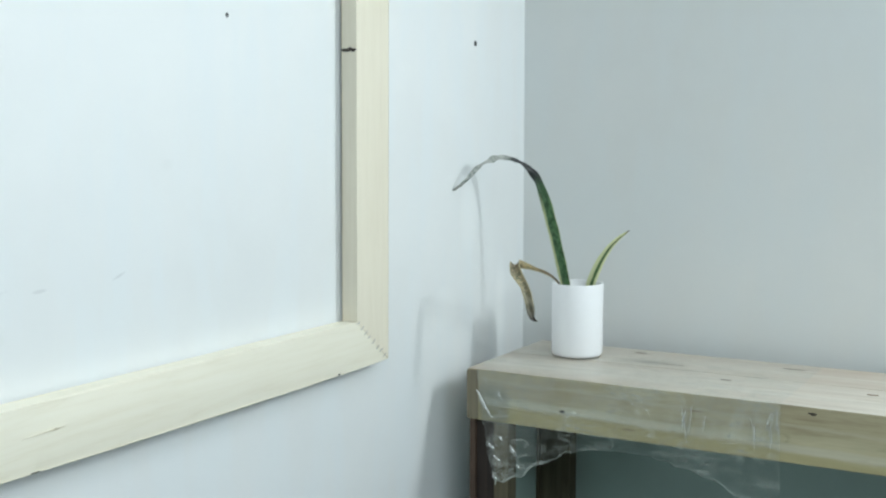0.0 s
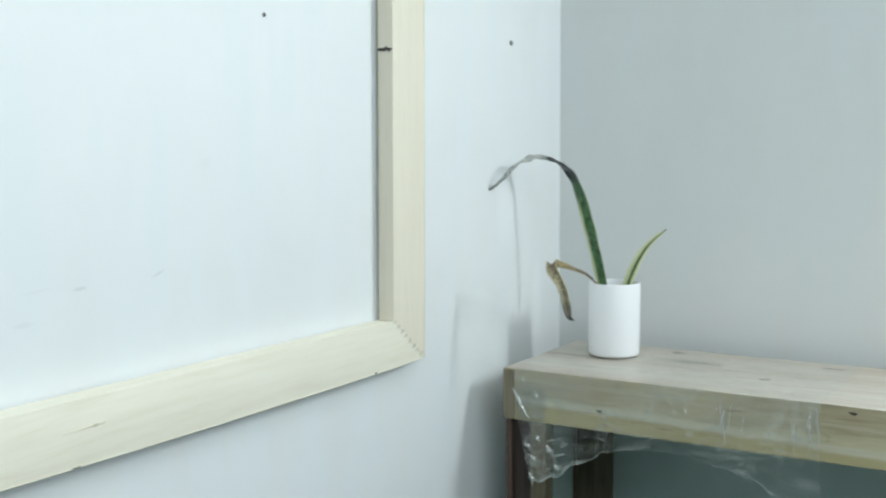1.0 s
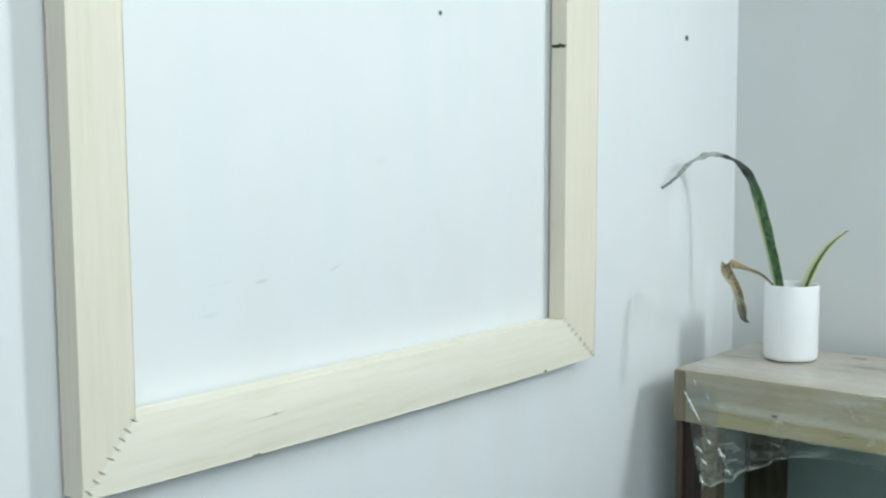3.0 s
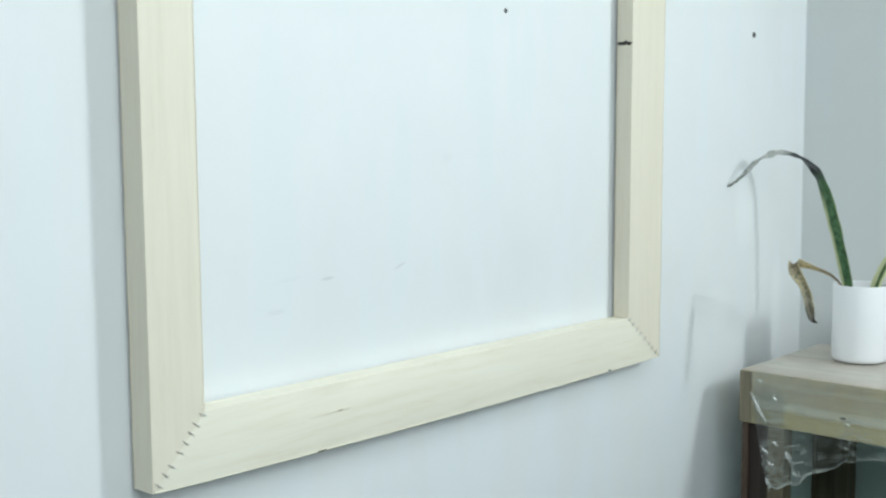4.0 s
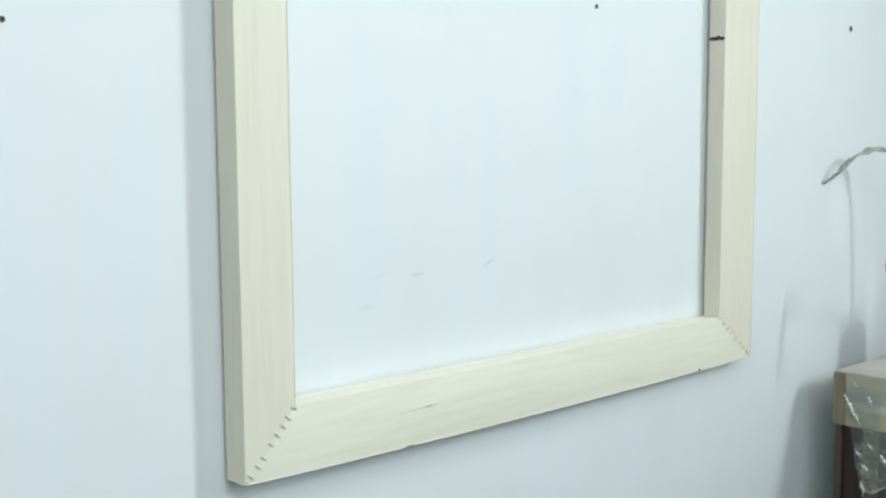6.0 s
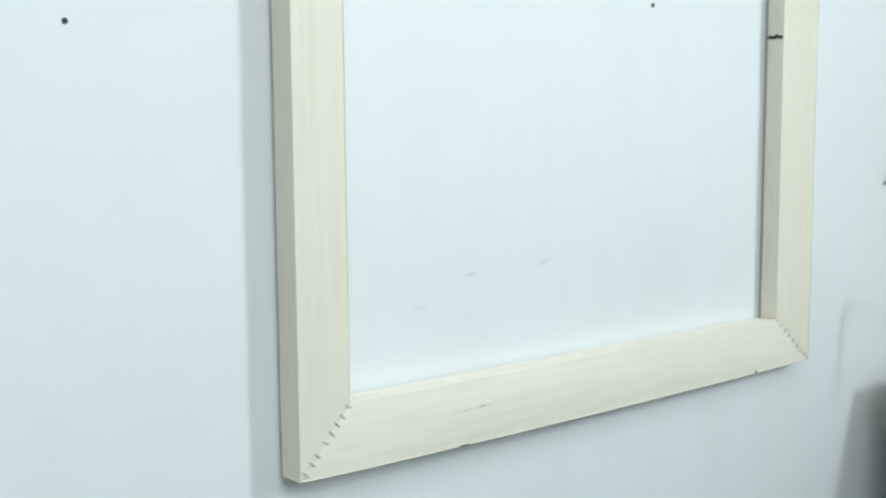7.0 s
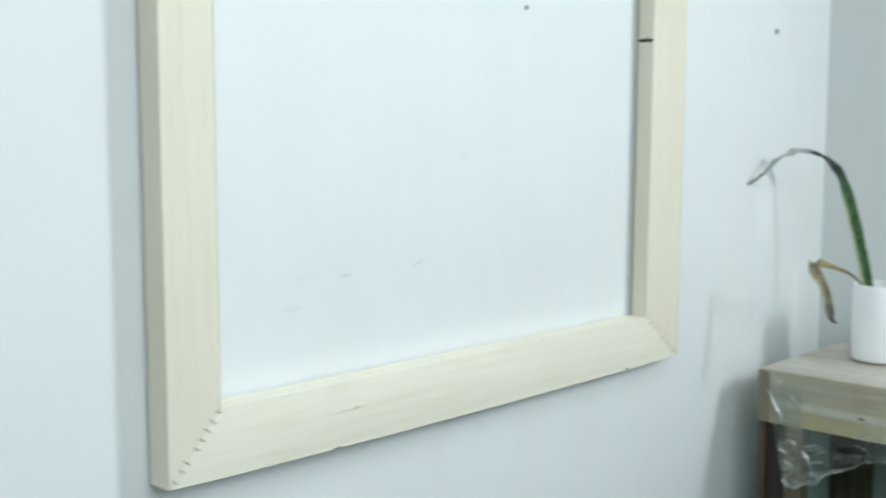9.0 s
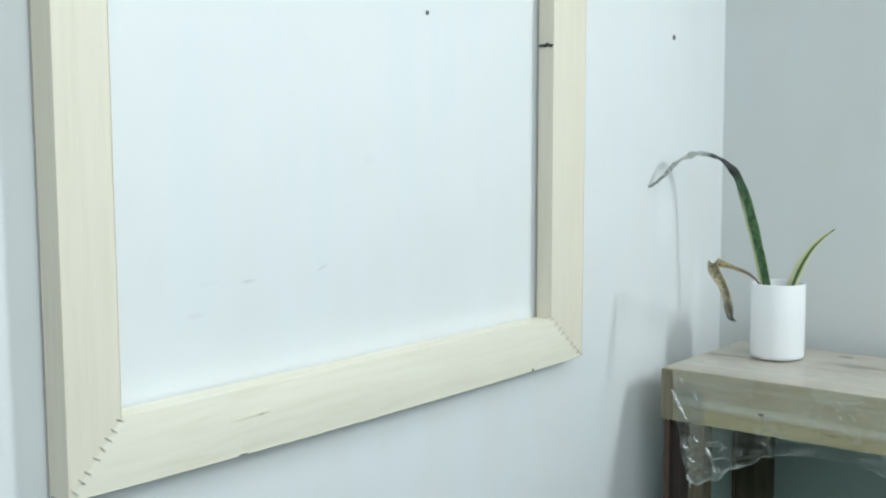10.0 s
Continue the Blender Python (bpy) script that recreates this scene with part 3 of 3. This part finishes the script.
table_front = [o for o in table.children if o.name == "plank"][0]
for x, z, length, high in ((0.310, 0.688, 0.013, 0.007), (0.832, 0.7475, 0.017, 0.006), (0.46, 0.668, 0.03, 0.003), (0.60, 0.725, 0.04, 0.0025), (1.02, 0.69, 0.05, 0.003)):
    k = part("knot", streak_mark(length, high, x * 9), SCAR_OAK if length >= 0.02 or x < 0.2 else KNOT, table_front, "dark knot")
    k.matrix_local = Matrix(((1, 0, 0, x), (0, 0, -1, front(x)), (0, 1, 0, z), (0, 0, 0, 1)))
for x, y, length, high in ((0.618, -0.300, 0.022, 0.007), (0.915, -0.298, 0.022, 0.008), (0.36, -0.105, 0.03, 0.012), (0.47, -0.20, 0.05, 0.006), (0.72, -0.12, 0.05, 0.005)):
    row = [o for o in table.children if o.name.startswith("plank")][1 if y < -0.243 else 2 if y < -0.152 else 3]
    k = part("knot", streak_mark(length, high, x * 9), SCAR_OAK, row, "brown knot")
    k.matrix_local = Matrix(((1, 0, 0, x), (0, 1, 0, y), (0, 0, 1, TZ), (0, 0, 0, 1)))


# ---- cling film round the table ----
def film_sheet():
    """One sheet: over the top, down the front, and hanging loose below with a scalloped lower edge."""
    bm = bmesh.new()
    nx, x0, x1 = 300, TX0 + 0.025, 0.773
    drops = ((0.10, 0.125), (0.163, 0.136), (0.205, 0.118), (0.255, 0.084), (0.318, 0.052), (0.383, 0.035), (0.483, 0.035), (0.568, 0.047), (0.627, 0.062), (0.685, 0.090), (0.73, 0.115), (0.78, 0.10))

    def drop(x):
        for (a, p), (b, q) in zip(drops, drops[1:]):
            if x <= b:
                f = max(0.0, (x - a) / (b - a))
                f = f * f * (3 - 2 * f)
                return p + (q - p) * f
        return drops[-1][1]
    def crinkle(x, f, seed):
        return noise.noise(Vector((x * 55, f * 3, seed))) + 0.5 * noise.noise(Vector((x * 120 + f * 4, f * 9, seed + 3)))
    cols = []
    for i in range(nx + 1):
        x = x0 + (x1 - x0) * i / nx
        corner = math.exp(-((x - 0.135) / 0.04) ** 2)          # bunched up round the leg
        far = math.exp(-((x - 0.70) / 0.09) ** 2)              # fine pleats near the cut end
        col = []
        for k in range(24):                      # over the top
            f = k / 24
            y = -0.08 + (front(x) - 0.003 + 0.08) * f
            w = 0.0006 * noise.noise(Vector((x * 16, y * 18, 0.3))) + 0.0007 * max(0.0, noise.noise(Vector((x * 40, y * 45, 1.3))))
            reach = 0.021 * max(0.0, 1 - (x - x0) / 0.08) * min(1.0, (1 - f) * 4)
            col.append((x - reach, y, TZ + 0.0022 + w))
        for k in range(26):                      # down the front
            f = k / 25
            w = 0.0016 * noise.noise(Vector((x * 34, f * 2.5, 2.0))) + (0.0006 + 0.003 * corner + 0.0028 * far) * crinkle(x + 0.02 * f, f * 0.8, 7.0)
            col.append((x + max(0.0, 0.158 - x) * 0.3 * f, front(x) - 0.0055 - max(w, -0.0045) - 0.004 * corner * f, TZ + 0.0022 - f * 0.1175))
        d = drop(x) * (1 + 0.10 * noise.noise(Vector((x * 40, 0, 1))))
        for k in range(1, 29):                   # loose below
            f = k / 28
            fold = f * (0.012 * noise.noise(Vector((x * 26 + f * 1.5, f * 1.2, 9.0))) + (0.004 + 0.004 * corner) * crinkle(x, f * 1.4, 3.0))
            back = 0.03 * f * max(0.0, min(1.0, (x - 0.19) / 0.1))
            pinch = (0.158 - x) * (0.3 + 0.55 * f) if x < 0.158 else (0.158 - x) * 0.4 * f * max(0.0, 1 - (x - 0.158) / 0.06)
            col.append((x + pinch + 0.004 * f * noise.noise(Vector((x * 30, f * 5, 5.0))), front(x) - 0.0055 - 0.004 * corner + back - fold, TZ - 0.1153 - d * f))
        cols.append([bm.verts.new(c) for c in col])
    uv = bm.loops.layers.uv.new("UVMap")
    m = len(cols[0]) - 1
    for i, (a, b) in enumerate(zip(cols, cols[1:])):
        for k in range(m):
            f = bm.faces.new((a[k], a[k + 1], b[k + 1], b[k]))
            for loop, (p, q) in zip(f.loops, ((i, k), (i, k + 1), (i + 1, k + 1), (i + 1, k))):
                loop[uv].uv = (p / nx, q / m)
    return bm


film = thing("cling_film", "loose wrinkled clear plastic film wrapped round a wooden table", "plastic film")
part("sheet", film_sheet(), FILM, film, smooth=True)


def fold_ridge(x, z, dx, dz, radius, seed, out=0.006):
    """A raised pleat of film: a tapering half tube that runs along (dx, dz) on the front."""
    bm = bmesh.new()
    along = Vector((dx, 0, dz))
    side = Vector((0, -1, 0)).cross(along.normalized())
    rows = []
    for i in range(25):
        f = i / 24
        r = radius * (math.sin(math.pi * (0.06 + 0.88 * f)) ** 0.7) * (1 + 0.25 * noise.noise(Vector((f * 6, seed, 0))))
        c = Vector((x, front(x) - out, z)) + along * f + side * (0.0025 * noise.noise(Vector((f * 4, seed, 5))))
        rows.append([bm.verts.new(c + side * (r * math.cos(a)) + Vector((0, -1, 0)) * (r * math.sin(a))) for a in (math.pi * k / 10 for k in range(11))])
    for a, b in zip(rows, rows[1:]):
        for k in range(10):
            bm.faces.new((a[k], a[k + 1], b[k + 1], b[k]))
    return bm


random.seed(11)
pleats = [(0.108, 0.716, 0.036, -0.058, 0.0042, 0.010), (0.117, 0.700, 0.030, -0.045, 0.0022, 0.011), (0.160, 0.716, 0.010, -0.016, 0.0030, 0.009),
          (0.140, 0.600, 0.014, -0.012, 0.0040, 0.014), (0.152, 0.575, 0.016, -0.014, 0.0036, 0.014), (0.150, 0.535, 0.012, -0.018, 0.0042, 0.015), (0.165, 0.620, 0.012, -0.013, 0.0026, 0.013),
          (0.192, 0.602, 0.014, -0.026, 0.0048, 0.010), (0.128, 0.745, 0.006, -0.010, 0.0020, 0.008), (0.205, 0.560, 0.012, -0.016, 0.0024, 0.004)]
for k in range(9):
    x = random.uniform(0.24, 0.76)
    pleats.append((x, random.uniform(0.68, 0.74), random.uniform(0.003, 0.008), -random.uniform(0.004, 0.012), 0.0013, 0.007))
for k in range(12):
    x = random.uniform(0.56, 0.765)
    pleats.append((x, random.uniform(0.71, 0.75), random.uniform(-0.012, 0.012), -random.uniform(0.03, 0.08), 0.0018, 0.006))
for k, (x, z, dx, dz, radius, out) in enumerate(pleats):
    part("pleat", fold_ridge(x, z, dx, dz, radius, k * 1.7, out), FILM_FOLD, film, smooth=True)


# ---- the potted plant ----
PX, PY, PR, PH = 0.2375, -0.2045, 0.0597, 0.1710
plant = thing("potted_plant", "half-withered snake plant in a white cylindrical pot on a table", "plant")
pot = part("pot", lathe([(0, 0.004), (PR * 0.80, 0.004), (PR * 0.82, 0.0012), (PR * 0.90, 0.0012), (PR * 0.955, 0.003), (PR * 0.988, 0.0068), (PR, 0.013), (PR, PH - 0.002), (PR - 0.0008, PH - 0.0004),
                         (PR - 0.0022, PH), (PR - 0.0036, PH - 0.0006), (PR - 0.004, PH - 0.002), (PR - 0.004, 0.03), (0, 0.03)], 96, (PX, PY, TZ + 0.0018)), CERAMIC, plant, "smooth white glazed pot", smooth=True)
soil_bm = lathe([(0, 0.0), (0.012, 0.002), (0.030, 0.001), (0.045, 0.002), (PR - 0.005, 0.0), (PR - 0.005, -0.05), (0, -0.05)], 40, (PX, PY, TZ + PH - 0.030))
for v in soil_bm.verts:
    v.co.z += 0.004 * noise.noise(v.co * 70)
part("soil", soil_bm, SOIL, plant, "dark dry potting soil")

EDGE = Vector((0.96, -0.12, 0.0))
RIGHT, AWAY, UP = Vector((0.921, 0.390, 0.0)), Vector((-0.390, 0.921, 0.0)), Vector((0, 0, 1))
part("leaf", blade([(0.2123, -0.2061, 0.8891), (0.2067, -0.2082, 0.9284), (0.1933, -0.2138, 0.9924), (0.1782, -0.2207, 1.0596), (0.1626, -0.2274, 1.1216), (0.1479, -0.2358, 1.1681), (0.1326, -0.2477, 1.1951), (0.1128, -0.2652, 1.2149), (0.0909, -0.2873, 1.2245), (0.0737, -0.3082, 1.2238), (0.0536, -0.3303, 1.2110), (0.0358, -0.3522, 1.1882), (0.0183, -0.3690, 1.1655), (0.0035, -0.3831, 1.1488)],
                   [0.020, 0.0265, 0.029, 0.031, 0.0285, 0.0225, 0.0175, 0.015, 0.015, 0.018, 0.016, 0.012, 0.006, 0.001],
                   [EDGE, EDGE, EDGE, EDGE, EDGE, EDGE, RIGHT * 0.6 + AWAY * 0.7 + UP * 0.5, AWAY + UP * 0.6, AWAY + UP * 0.35, AWAY + UP * 0.5, AWAY + UP * 0.45, AWAY + UP * 0.5, AWAY + UP * 0.4, AWAY + UP * 0.3],
                   0.10, lambda f: 0.0022 if f < 0.5 else 0.007, 0.0018, 110, 10, 3.0), GREEN_LEAF, plant, "long arching green leaf, dried grey beyond its bend", smooth=True)
part("leaf", blade([(0.2489, -0.1875, 0.8891), (0.2623, -0.1854, 0.9294), (0.2721, -0.1813, 0.9583), (0.2850, -0.1761, 0.9873), (0.3010, -0.1699, 1.0141), (0.3196, -0.1617, 1.0358), (0.3341, -0.1555, 1.0482), (0.3434, -0.1513, 1.0560)],
                   [0.016, 0.021, 0.021, 0.018, 0.014, 0.009, 0.0055, 0.001], [RIGHT, RIGHT, RIGHT, RIGHT, RIGHT, RIGHT - UP * 0.4, RIGHT - UP * 0.5, RIGHT],
                   0.22, lambda f: 0.001, 0.0018, 60, 8, 9.0), SMALL_LEAF, plant, "short upright leaf with pale yellow margins", smooth=True)
part("leaf", blade([(0.2156, -0.2162, 0.9009), (0.2050, -0.2462, 0.9375), (0.2112, -0.3130, 0.9634), (0.2138, -0.3893, 0.9839), (0.2090, -0.4402, 0.9970), (0.2052, -0.4776, 1.0014), (0.2110, -0.4800, 0.9826), (0.2276, -0.4818, 0.9604), (0.2389, -0.4833, 0.9331), (0.2467, -0.4871, 0.9080), (0.2535, -0.4897, 0.8912), (0.2659, -0.4888, 0.8839)],
                   [0.008, 0.008, 0.009, 0.011, 0.017, 0.021, 0.024, 0.019, 0.020, 0.019, 0.011, 0.001],
                   [AWAY + UP * 0.7, AWAY + UP * 0.7, AWAY + UP * 0.8, AWAY * 0.8 + UP * 0.8, AWAY * 0.7 + RIGHT * 0.3 + UP * 0.6, AWAY * 0.5 + RIGHT, RIGHT, RIGHT, RIGHT + AWAY * 0.4, RIGHT + AWAY * 0.4, RIGHT, RIGHT + UP],
                   0.28, lambda f: 0.003 if f > 0.3 else 0.001, 0.0014, 96, 8, 14.0), BROWN_LEAF, plant, "withered brown leaf folded over and hanging down", smooth=True)
